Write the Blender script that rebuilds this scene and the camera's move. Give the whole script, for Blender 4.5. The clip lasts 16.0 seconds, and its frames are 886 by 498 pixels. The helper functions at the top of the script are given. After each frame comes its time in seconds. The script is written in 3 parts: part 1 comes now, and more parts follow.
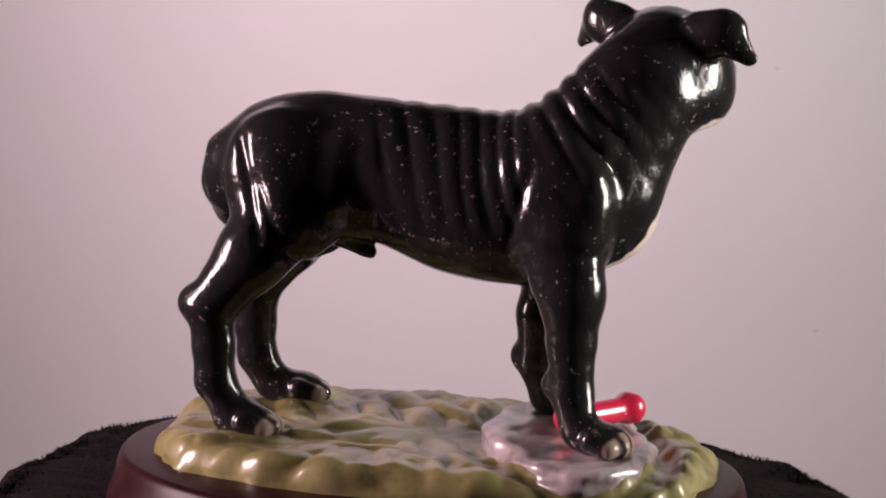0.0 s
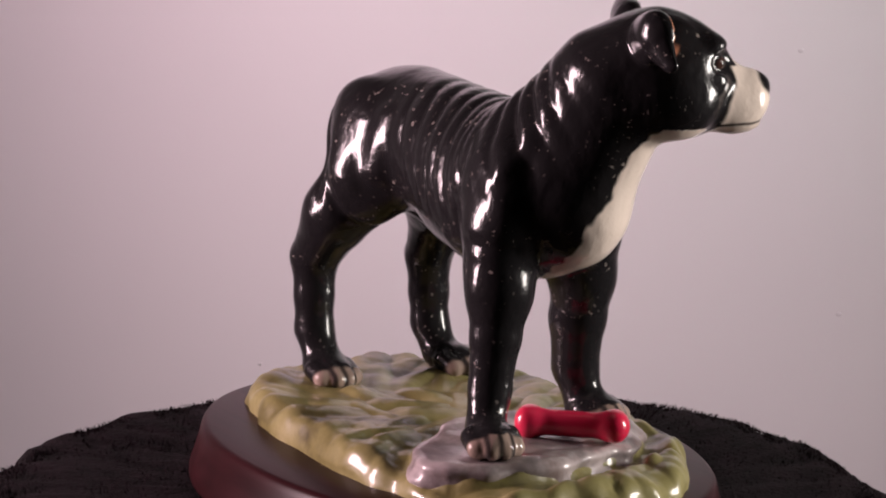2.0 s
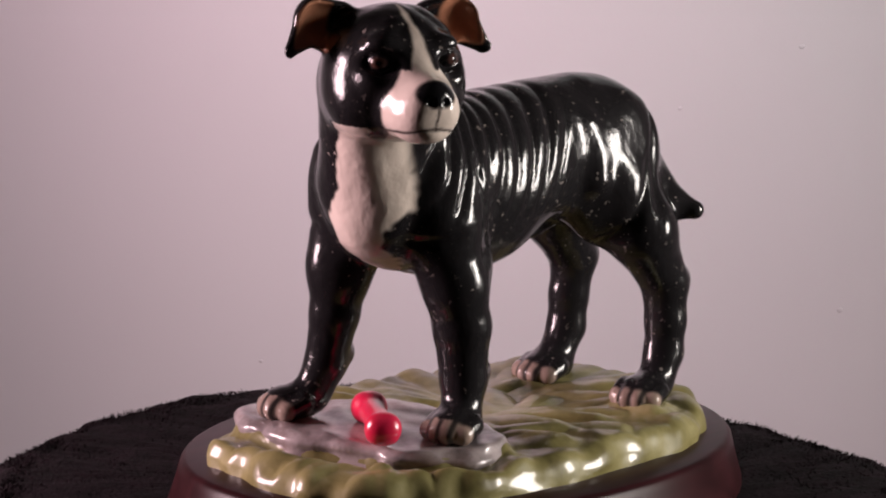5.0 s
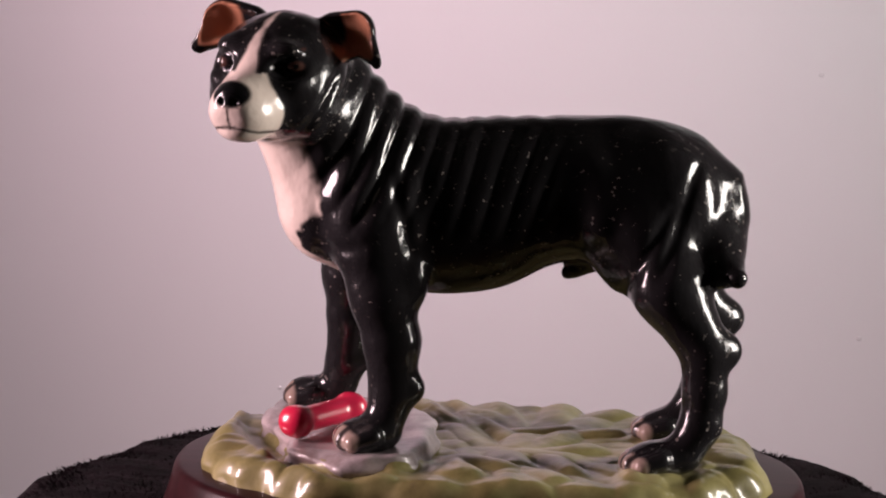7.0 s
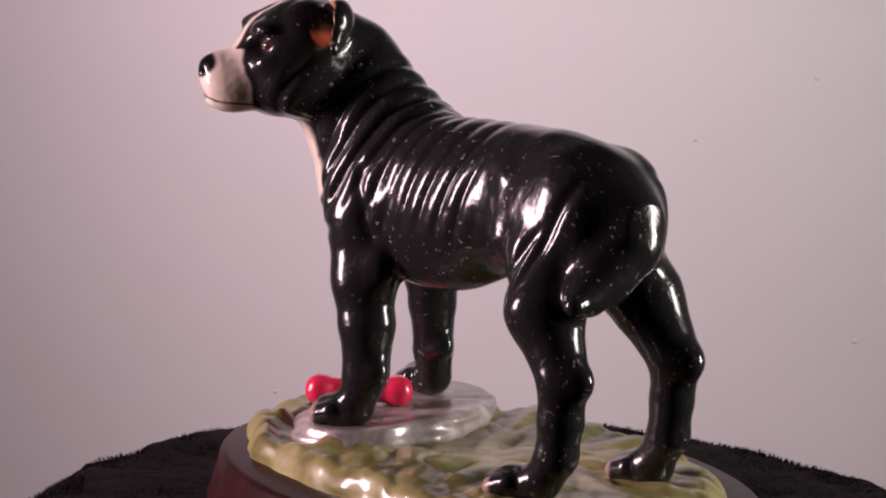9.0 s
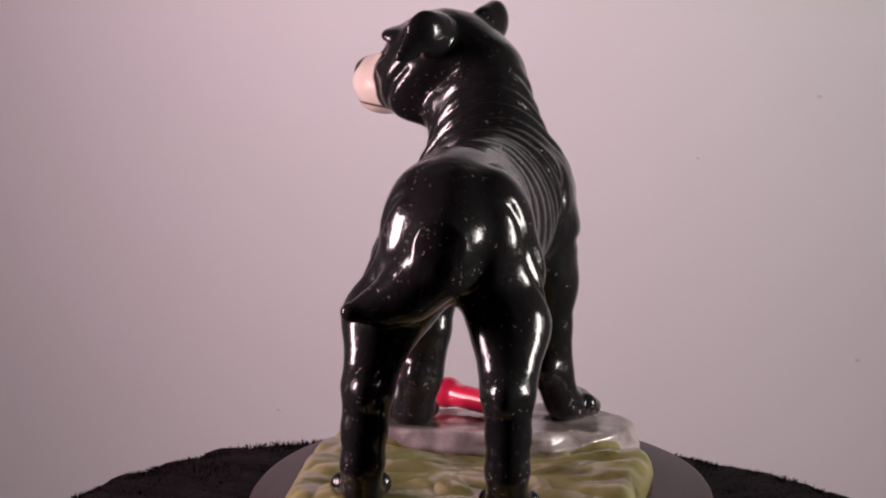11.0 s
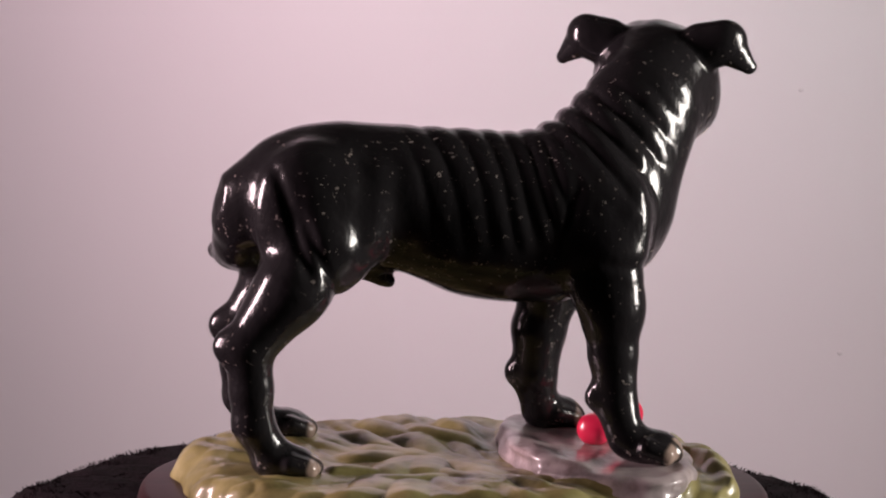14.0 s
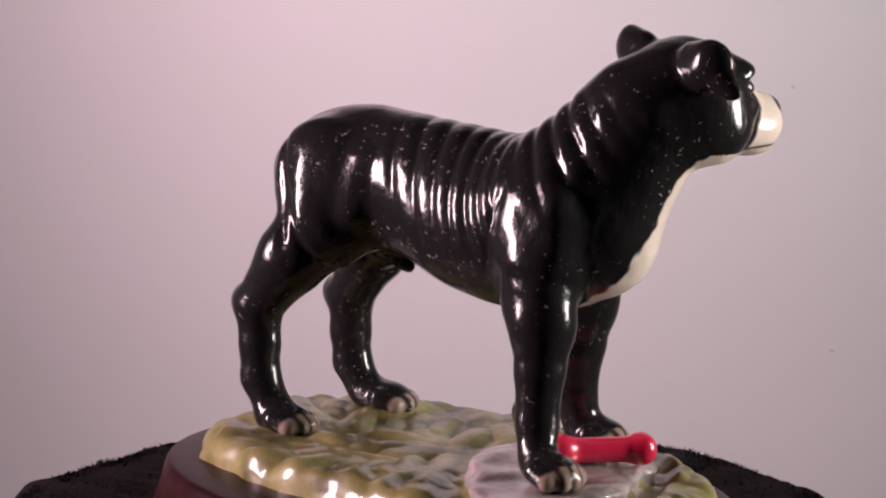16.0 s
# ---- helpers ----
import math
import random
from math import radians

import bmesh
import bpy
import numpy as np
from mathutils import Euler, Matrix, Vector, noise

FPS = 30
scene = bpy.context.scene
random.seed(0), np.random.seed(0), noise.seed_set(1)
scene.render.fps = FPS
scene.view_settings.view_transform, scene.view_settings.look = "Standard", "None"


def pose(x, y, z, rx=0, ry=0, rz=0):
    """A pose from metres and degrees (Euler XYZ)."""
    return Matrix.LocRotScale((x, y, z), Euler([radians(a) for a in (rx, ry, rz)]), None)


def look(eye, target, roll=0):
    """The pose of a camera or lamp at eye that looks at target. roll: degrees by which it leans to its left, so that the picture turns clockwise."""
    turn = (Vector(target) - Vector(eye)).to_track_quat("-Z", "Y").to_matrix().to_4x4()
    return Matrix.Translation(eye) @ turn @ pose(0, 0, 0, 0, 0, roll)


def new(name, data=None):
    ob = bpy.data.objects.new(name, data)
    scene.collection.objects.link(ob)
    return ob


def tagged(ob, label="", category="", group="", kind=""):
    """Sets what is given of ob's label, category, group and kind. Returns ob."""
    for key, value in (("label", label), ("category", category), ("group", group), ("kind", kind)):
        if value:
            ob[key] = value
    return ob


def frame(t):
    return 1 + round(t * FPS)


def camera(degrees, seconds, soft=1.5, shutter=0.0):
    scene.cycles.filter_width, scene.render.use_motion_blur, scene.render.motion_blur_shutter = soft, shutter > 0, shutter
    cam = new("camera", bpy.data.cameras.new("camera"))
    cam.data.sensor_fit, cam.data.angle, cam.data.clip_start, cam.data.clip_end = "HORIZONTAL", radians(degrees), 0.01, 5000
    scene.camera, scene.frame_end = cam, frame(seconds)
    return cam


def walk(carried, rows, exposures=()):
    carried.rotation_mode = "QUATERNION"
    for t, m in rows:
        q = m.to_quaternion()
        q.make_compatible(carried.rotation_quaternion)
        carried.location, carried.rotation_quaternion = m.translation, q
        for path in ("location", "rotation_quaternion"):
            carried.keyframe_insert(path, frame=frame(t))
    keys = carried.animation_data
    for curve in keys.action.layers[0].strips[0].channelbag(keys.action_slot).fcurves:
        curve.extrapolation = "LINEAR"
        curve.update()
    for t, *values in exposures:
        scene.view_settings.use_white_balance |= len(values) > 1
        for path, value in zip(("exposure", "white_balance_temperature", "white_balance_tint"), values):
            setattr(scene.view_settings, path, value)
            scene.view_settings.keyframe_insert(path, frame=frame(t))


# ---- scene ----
EYE = (0.0, -1.155, 0.2923)
CAMERA_TURNS = [  # seconds, pan, tilt, lean in degrees
    (0.0, 0.05, 10.74, 1.98),
    (0.5, 0.09, 10.82, 2.01),
    (1.0, 0.19, 10.97, 2.02),
    (1.5, 0.34, 11.07, 2.00),
    (2.0, 0.48, 11.08, 1.96),
    (2.5, 0.46, 11.10, 1.92),
    (3.0, 0.37, 11.11, 1.89),
    (3.5, 0.51, 11.06, 1.87),
    (4.0, 0.57, 11.10, 1.86),
    (4.5, 0.58, 11.09, 1.85),
    (5.0, 0.50, 11.14, 1.85),
    (7.5, 0.94, 10.57, 1.95),
    (8.0, 0.91, 10.67, 1.95),
    (8.5, 0.94, 10.73, 1.93),
    (9.0, 0.81, 10.56, 1.92),
    (11.5, 0.89, 10.22, 1.86),
    (12.0, 0.81, 10.32, 1.84),
    (12.5, 0.95, 10.30, 1.81),
    (13.0, 0.82, 10.22, 1.79),
    (13.5, 0.58, 10.24, 1.78),
    (14.0, 0.53, 10.31, 1.78),
    (14.5, 0.42, 10.36, 1.80),
    (15.0, 0.37, 10.38, 1.82),
    (15.5, 0.42, 10.36, 1.83),
    (16.0, 0.39, 10.38, 1.83),
]
TABLE_TURNS = [  # seconds, degrees about the table's axis
    (0.0, -11.78), (0.5, -23.73), (1.0, -35.63), (1.5, -47.48),
    (2.0, -59.30), (2.5, -71.16), (3.0, -83.17), (3.5, -95.32),
    (4.0, -107.53), (4.5, -119.80), (5.0, -132.13), (5.5, -144.47),
    (6.0, -156.83), (6.5, -169.17), (7.0, -181.47), (7.5, -193.72),
    (8.0, -205.93), (8.5, -218.04), (9.0, -230.04), (9.5, -242.00),
    (10.0, -253.89), (10.5, -265.72), (11.0, -277.53), (11.5, -289.32),
    (12.0, -301.11), (12.5, -312.93), (13.0, -324.89), (13.5, -336.97),
    (14.0, -349.21), (14.5, -361.58), (15.0, -374.03), (15.5, -386.52),
    (16.0, -399.01),
]


def camera_pose(pan, tilt, lean):
    return Matrix.Translation(EYE) @ pose(0, 0, 0, 0, 0, pan) @ pose(0, 0, 0, 90 - tilt, 0, 0) @ pose(0, 0, 0, 0, 0, lean)


cam = camera(16.9, 16.0, soft=2.0)
walk(cam, [(t, camera_pose(p, d, r)) for t, p, d, r in CAMERA_TURNS],
     [(0.0, 0.14), (1.5, 0.07), (2.5, 0.03), (3.5, -0.11), (4.5, -0.05), (6.2, 0.06), (7.5, 0.12), (8.0, 0.09), (9.0, 0.0), (10.3, -0.10), (11.5, -0.15),
      (12.5, -0.03), (13.5, 0.07), (14.5, 0.13), (16.0, 0.07)])

# ---- light ----
world = bpy.data.worlds.new("room_air")
scene.world = world
world.use_nodes = True
world.node_tree.nodes["Background"].inputs[0].default_value = (0.55, 0.52, 0.56, 1)
world.node_tree.nodes["Background"].inputs[1].default_value = 0.05
scene.view_settings.exposure = 0.0


def area_lamp(name, eye, target, size, watts, colour, tall=None, spread=180):
    lamp = bpy.data.lights.new(name, "AREA")
    lamp.shape, lamp.size, lamp.size_y = "RECTANGLE", size, tall or size
    lamp.energy, lamp.color, lamp.spread = watts, colour, radians(spread)
    ob = new(name, lamp)
    ob.matrix_world = look(eye, target)
    return ob


area_lamp("studio_lamp", (-0.78, -0.06, 0.20), (0.0, -0.06, 0.09), 0.17, 3.65, (1.0, 0.71, 0.77), 0.36, 107)
area_lamp("studio_lamp", (0.80, -0.06, 0.20), (0.0, -0.06, 0.09), 0.17, 3.6, (1.0, 0.925, 0.87), 0.36, 125)
# two added fills without a known source, to brighten and tint the back wall
area_lamp("wall_fill", (-0.18, 0.12, 0.74), (-0.10, 0.62, 0.08), 0.20, 0.79, (1.0, 0.69, 0.81), 0.16, 64)
area_lamp("wall_fill", (0.24, 0.12, 0.74), (0.16, 0.62, 0.12), 0.20, 0.46, (0.80, 1.0, 0.93), 0.16, 80)


# ---- materials ----
def material(name):
    mat = bpy.data.materials.new(name)
    mat.use_nodes = True
    nodes = mat.node_tree.nodes
    return mat, nodes, mat.node_tree.links, nodes["Principled BSDF"]


def noise_node(nodes, links, scale, detail=4.0, rough=0.55):
    coord = nodes.new("ShaderNodeTexCoord")
    node = nodes.new("ShaderNodeTexNoise")
    node.inputs["Scale"].default_value = scale
    node.inputs["Detail"].default_value = detail
    node.inputs["Roughness"].default_value = rough
    links.new(coord.outputs["Object"], node.inputs["Vector"])
    return node


def ramp_node(nodes, links, source, stops):
    node = nodes.new("ShaderNodeValToRGB")
    while len(node.color_ramp.elements) < len(stops):
        node.color_ramp.elements.new(0.5)
    for e, (p, c) in zip(node.color_ramp.elements, stops):
        e.position, e.color = p, (*c, 1)
    links.new(source, node.inputs["Fac"])
    return node


def bump_node(nodes, links, source, strength, distance, shader):
    node = nodes.new("ShaderNodeBump")
    node.inputs["Strength"].default_value = strength
    node.inputs["Distance"].default_value = distance
    links.new(source, node.inputs["Height"])
    links.new(node.outputs["Normal"], shader.inputs["Normal"])
    return node


def mix_node(nodes, links, kind="MIX", fac=1.0):
    node = nodes.new("ShaderNodeMix")
    node.data_type, node.blend_type = "RGBA", kind
    node.inputs[0].default_value = fac
    return node


def glazed_paint():
    """Glossy glaze over brushed colours that the mesh carries, with small flecks where the black is thin."""
    mat, nodes, links, bsdf = material("glazed_paint")
    attr = nodes.new("ShaderNodeAttribute")
    attr.attribute_name = "paint"
    fleck = noise_node(nodes, links, 430, 2, 0.6)
    cover = noise_node(nodes, links, 45, 3, 0.6)
    fr = ramp_node(nodes, links, fleck.outputs["Fac"], [(0.65, (0, 0, 0)), (0.71, (1, 1, 1))])
    cr = ramp_node(nodes, links, cover.outputs["Fac"], [(0.42, (0, 0, 0)), (0.60, (1, 1, 1))])
    both = mix_node(nodes, links, "MULTIPLY")
    links.new(fr.outputs["Color"], both.inputs[6])
    links.new(cr.outputs["Color"], both.inputs[7])
    fade = nodes.new("ShaderNodeMath")
    fade.operation = "MULTIPLY"
    fade.inputs[1].default_value = 0.8
    links.new(both.outputs[2], fade.inputs[0])
    dark = ramp_node(nodes, links, attr.outputs["Fac"], [(0.03, (1, 1, 1)), (0.10, (0, 0, 0))])
    only = nodes.new("ShaderNodeMath")
    only.operation = "MULTIPLY"
    links.new(fade.outputs[0], only.inputs[0])
    links.new(dark.outputs["Color"], only.inputs[1])
    paint = mix_node(nodes, links)
    links.new(only.outputs[0], paint.inputs[0])
    links.new(attr.outputs["Color"], paint.inputs[6])
    paint.inputs[7].default_value = (0.34, 0.29, 0.265, 1)
    links.new(paint.outputs[2], bsdf.inputs["Base Color"])
    bsdf.inputs["Roughness"].default_value = 0.20
    bsdf.inputs["Specular IOR Level"].default_value = 0.25
    bsdf.inputs["Coat Weight"].default_value = 0.36
    bsdf.inputs["Coat Roughness"].default_value = 0.07
    coord = nodes.new("ShaderNodeTexCoord")
    comb = nodes.new("ShaderNodeMapping")
    comb.inputs["Rotation"].default_value = (0, radians(-20), 0)
    comb.inputs["Scale"].default_value = (260, 260, 70)
    links.new(coord.outputs["Object"], comb.inputs["Vector"])
    hair = nodes.new("ShaderNodeTexNoise")
    hair.inputs["Scale"].default_value = 1.0
    hair.inputs["Detail"].default_value = 2.0
    links.new(comb.outputs["Vector"], hair.inputs["Vector"])
    wave = noise_node(nodes, links, 95, 3, 0.5)
    sum_node = nodes.new("ShaderNodeMath")
    sum_node.operation = "MULTIPLY_ADD"
    sum_node.inputs[1].default_value = 0.18
    links.new(hair.outputs["Fac"], sum_node.inputs[0])
    links.new(wave.outputs["Fac"], sum_node.inputs[2])
    bump_node(nodes, links, sum_node.outputs[0], 0.55, 0.0016, bsdf)
    return mat


def glazed_colour(name, stops, scale, roughness, bump_scale, bump, distance=0.001, wash=None, shine=0.5):
    mat, nodes, links, bsdf = material(name)
    patch = noise_node(nodes, links, scale, 5, 0.6)
    ramp = ramp_node(nodes, links, patch.outputs["Fac"], stops)
    colour = ramp.outputs["Color"]
    if wash:
        tint, size, start = wash
        cloud = noise_node(nodes, links, size, 5, 0.65)
        amount = ramp_node(nodes, links, cloud.outputs["Fac"], [(start, (0, 0, 0)), (start + 0.14, (0.75, 0.75, 0.75))])
        over = mix_node(nodes, links)
        links.new(amount.outputs["Color"], over.inputs[0])
        links.new(colour, over.inputs[6])
        over.inputs[7].default_value = (*tint, 1)
        colour = over.outputs[2]
    links.new(colour, bsdf.inputs["Base Color"])
    bsdf.inputs["Roughness"].default_value = roughness
    bsdf.inputs["Specular IOR Level"].default_value = shine
    bsdf.inputs["Coat Weight"].default_value = 0.45
    bsdf.inputs["Coat Roughness"].default_value = 0.06
    fine = noise_node(nodes, links, bump_scale, 3, 0.5)
    bump_node(nodes, links, fine.outputs["Fac"], bump, distance, bsdf)
    return mat


GLAZE = glazed_paint()
GRASS = glazed_colour("olive_glaze", [(0.30, (0.085, 0.070, 0.027)), (0.45, (0.20, 0.174, 0.066)), (0.58, (0.28, 0.247, 0.104)),
                                      (0.74, (0.40, 0.355, 0.19))], 38, 0.38, 160, 0.2, wash=((0.17, 0.155, 0.095), 16, 0.62), shine=0.28)
STONE = glazed_colour("grey_stone_glaze", [(0.30, (0.09, 0.072, 0.074)), (0.43, (0.22, 0.185, 0.185)), (0.56, (0.42, 0.355, 0.355)),
                                           (0.78, (0.54, 0.475, 0.47))], 40, 0.32, 110, 0.35, wash=((0.17, 0.115, 0.105), 34, 0.53), shine=0.3)
RED = glazed_colour("red_glaze", [(0.3, (0.64, 0.014, 0.060)), (0.7, (0.74, 0.026, 0.090))], 60, 0.28, 120, 0.12)


def stained_wood():
    mat, nodes, links, bsdf = material("dark_stained_wood")
    coord = nodes.new("ShaderNodeTexCoord")
    stretch = nodes.new("ShaderNodeMapping")
    stretch.inputs["Scale"].default_value = (6, 70, 40)
    links.new(coord.outputs["Object"], stretch.inputs["Vector"])
    grain = nodes.new("ShaderNodeTexNoise")
    grain.inputs["Scale"].default_value = 3
    grain.inputs["Detail"].default_value = 6
    links.new(stretch.outputs["Vector"], grain.inputs["Vector"])
    ramp = ramp_node(nodes, links, grain.outputs["Fac"], [(0.3, (0.018, 0.005, 0.006)), (0.7, (0.034, 0.009, 0.011))])
    links.new(ramp.outputs["Color"], bsdf.inputs["Base Color"])
    bsdf.inputs["Roughness"].default_value = 0.32
    bsdf.inputs["Specular IOR Level"].default_value = 0.10
    bump_node(nodes, links, grain.outputs["Fac"], 0.1, 0.0006, bsdf)
    return mat


def plush():
    mat, nodes, links, bsdf = material("dark_plush")
    patch = noise_node(nodes, links, 60, 6, 0.65)
    ramp = ramp_node(nodes, links, patch.outputs["Fac"], [(0.35, (0.0025, 0.0012, 0.0018)), (0.72, (0.014, 0.007, 0.010))])
    links.new(ramp.outputs["Color"], bsdf.inputs["Base Color"])
    bsdf.inputs["Roughness"].default_value = 0.9
    bsdf.inputs["Specular IOR Level"].default_value = 0.15
    fine = noise_node(nodes, links, 500, 3, 0.6)
    bump_node(nodes, links, fine.outputs["Fac"], 0.8, 0.002, bsdf)
    return mat


def matt_paint(name, low, high, roughness=0.85):
    mat, nodes, links, bsdf = material(name)
    patch = noise_node(nodes, links, 3, 5, 0.5)
    ramp = ramp_node(nodes, links, patch.outputs["Fac"], [(0.3, low), (0.7, high)])
    links.new(ramp.outputs["Color"], bsdf.inputs["Base Color"])
    bsdf.inputs["Roughness"].default_value = roughness
    fine = noise_node(nodes, links, 220, 3, 0.5)
    bump_node(nodes, links, fine.outputs["Fac"], 0.05, 0.001, bsdf)
    return mat


WOOD = stained_wood()
PLUSH = plush()
WALL = matt_paint("pale_wall_paint", (0.66, 0.615, 0.635), (0.70, 0.655, 0.675))
FLOOR = matt_paint("floor_boards_brown", (0.16, 0.11, 0.08), (0.22, 0.16, 0.11), 0.6)
MARK = matt_paint("grey_scuff", (0.61, 0.565, 0.585), (0.64, 0.595, 0.615))
# the dimness of the room put into the colour of its unseen walls
DARK = matt_paint("dim_room_wall", (0.12, 0.105, 0.10), (0.15, 0.135, 0.125))
CEIL = matt_paint("ceiling_white", (0.76, 0.75, 0.74), (0.80, 0.79, 0.78))


# ---- mesh helpers ----
def part(name, bm, mat, parent=None, label=""):
    mesh = bpy.data.meshes.new(name)
    bm.to_mesh(mesh)
    bm.free()
    mesh.materials.append(mat)
    ob = new(name, mesh)
    ob.parent = parent
    return tagged(ob, label)


def box(name, lo, hi, mat, parent=None, label=""):
    bm = bmesh.new()
    bmesh.ops.create_cube(bm, size=1)
    for v in bm.verts:
        v.co = [a + (b - a) * (c + 0.5) for a, b, c in zip(lo, hi, v.co)]
    return part(name, bm, mat, parent, label)


def surface_net(field, origin, step):
    """Vertices and quads of the zero surface of a sampled distance field (negative inside)."""
    inside = field < 0
    nx, ny, nz = field.shape
    total = np.zeros((nx - 1, ny - 1, nz - 1, 3), np.float32)
    count = np.zeros((nx - 1, ny - 1, nz - 1), np.float32)
    quads = []
    cells = (nx - 1, ny - 1, nz - 1)
    for ax in range(3):
        a = [slice(None)] * 3
        b = [slice(None)] * 3
        a[ax], b[ax] = slice(0, -1), slice(1, None)
        fa, fb = field[tuple(a)], field[tuple(b)]
        cross = inside[tuple(a)] != inside[tuple(b)]
        idx = np.argwhere(cross)
        va, vb = fa[cross], fb[cross]
        pos = idx.astype(np.float32)
        pos[:, ax] += va / (va - vb)
        o1, o2 = [i for i in range(3) if i != ax]
        ring = []
        for d1, d2 in ((0, 0), (1, 0), (1, 1), (0, 1)):
            c = idx.copy()
            c[:, o1] -= d1
            c[:, o2] -= d2
            good = (c[:, o1] >= 0) & (c[:, o2] >= 0) & (c[:, o1] < cells[o1]) & (c[:, o2] < cells[o2])
            np.add.at(total, tuple(c[good].T), pos[good])
            np.add.at(count, tuple(c[good].T), 1)
            ring.append(c)
        ids = np.stack([np.ravel_multi_index(np.clip(c, 0, np.array(cells) - 1).T, cells) for c in ring], 1)
        flip = (va < 0) if ax != 1 else (va > 0)
        ids[flip] = ids[flip][:, ::-1]
        quads.append(ids)
    used = count > 0
    number = np.full(used.size, -1)
    number[used.ravel()] = np.arange(used.sum())
    verts = total[used] / count[used][:, None] * step + np.asarray(origin)
    faces = number[np.concatenate(quads)]
    return verts, faces[:, ::-1]


def net_part(name, verts, faces, mat, parent, label="", paint=None):
    """A smooth mesh from a surface net given in millimetres, with its brushed colours."""
    mesh = bpy.data.meshes.new(name)
    mesh.vertices.add(len(verts))
    mesh.vertices.foreach_set("co", (verts * 0.001).astype(np.float32).ravel())
    mesh.loops.add(faces.size)
    mesh.loops.foreach_set("vertex_index", faces.astype(np.int32).ravel())
    mesh.polygons.add(len(faces))
    mesh.polygons.foreach_set("loop_start", np.arange(0, faces.size, 4, dtype=np.int32))
    mesh.update(calc_edges=True)
    mesh.validate()
    mesh.polygons.foreach_set("use_smooth", np.ones(len(mesh.polygons), bool))
    if paint is not None:
        layer = mesh.color_attributes.new("paint", "FLOAT_COLOR", "POINT")
        layer.data.foreach_set("color", np.concatenate([paint, np.ones((len(paint), 1))], 1).astype(np.float32).ravel())
    mesh.materials.append(mat)
    ob = new(name, mesh)
    ob.parent = parent
    return tagged(ob, label)


class Field:
    """A distance field on a grid, in millimetres, to which rounded forms are added with soft joins."""

    def __init__(self, lo, hi, step):
        self.lo, self.step = np.array(lo, float), step
        self.axes = [np.arange(a, b, step, dtype=np.float32) for a, b in zip(lo, hi)]
        self.d = np.full([len(a) for a in self.axes], 60, np.float32)

    def window(self, lo, hi):
        s = []
        for i in range(3):
            a = int(np.clip((lo[i] - self.lo[i]) / self.step, 0, len(self.axes[i]) - 2))
            b = int(np.clip((hi[i] - self.lo[i]) / self.step + 2, a + 2, len(self.axes[i])))
            s.append(slice(a, b))
        grid = np.meshgrid(*(self.axes[i][s[i]] for i in range(3)), indexing="ij", sparse=True)
        return tuple(s), grid

    def add(self, s, d, k):
        old = self.d[s]
        h = np.clip(0.5 + 0.5 * (old - d) / k, 0, 1)
        self.d[s] = old * (1 - h) + d * h - k * h * (1 - h)

    def cut(self, s, d, k):
        old = self.d[s]
        h = np.clip(0.5 - 0.5 * (old + d) / k, 0, 1)
        self.d[s] = old * (1 - h) - d * h + k * h * (1 - h)

    def cone(self, a, b, ra, rb, k=5, carve=False):
        """A tapered limb with round ends."""
        a, b = np.array(a, float), np.array(b, float)
        r = max(ra, rb) + k + 4
        s, (x, y, z) = self.window(np.minimum(a, b) - r, np.maximum(a, b) + r)
        ab = b - a
        t = np.clip(((x - a[0]) * ab[0] + (y - a[1]) * ab[1] + (z - a[2]) * ab[2]) / (ab @ ab), 0, 1)
        d = np.sqrt((x - a[0] - t * ab[0]) ** 2 + (y - a[1] - t * ab[1]) ** 2 + (z - a[2] - t * ab[2]) ** 2) - (ra + (rb - ra) * t)
        (self.cut if carve else self.add)(s, d, k)

    def ball(self, c, r, k=5, turn=0.0, lean=0.0, carve=False):
        """An ellipsoid with radii r, turned about z (and first leaned about its own y) by degrees."""
        c, r = np.array(c, float), np.array(r, float)
        w = max(r) + k + 4
        s, (x, y, z) = self.window(c - w, c + w)
        ct, st = math.cos(radians(turn)), math.sin(radians(turn))
        cl, sl = math.cos(radians(lean)), math.sin(radians(lean))
        u, v, q = (x - c[0]) * ct + (y - c[1]) * st, -(x - c[0]) * st + (y - c[1]) * ct, z - c[2]
        u, q = u * cl - q * sl, u * sl + q * cl
        n = np.sqrt((u / r[0]) ** 2 + (v / r[1]) ** 2 + (q / r[2]) ** 2)
        g = np.sqrt((u / r[0] ** 2) ** 2 + (v / r[1] ** 2) ** 2 + (q / r[2] ** 2) ** 2)
        d = np.where(n < 0.05, -min(r), n * (n - 1) / np.maximum(g, 1e-6))
        (self.cut if carve else self.add)(s, d, k)

    def mesh(self):
        return surface_net(self.d, self.lo, self.step)


def smooth_noise(x, y, z, scale, seed=0):
    """Cheap smooth noise between -1 and 1, from a few turned waves."""
    rng = np.random.RandomState(seed)
    out = 0
    for i in range(6):
        k = rng.normal(size=3)
        k *= scale * (0.6 + 0.9 * rng.rand()) / np.linalg.norm(k)
        out = out + np.sin(k[0] * x + k[1] * y + k[2] * z + rng.rand() * 6.28 + 1.3 * np.sin(k[1] * x * 0.7 - k[2] * y * 0.6 + i))
    return out / 3.2


def ease(a, b, v):
    t = np.clip((v - a) / (b - a), 0, 1)
    return t * t * (3 - 2 * t)


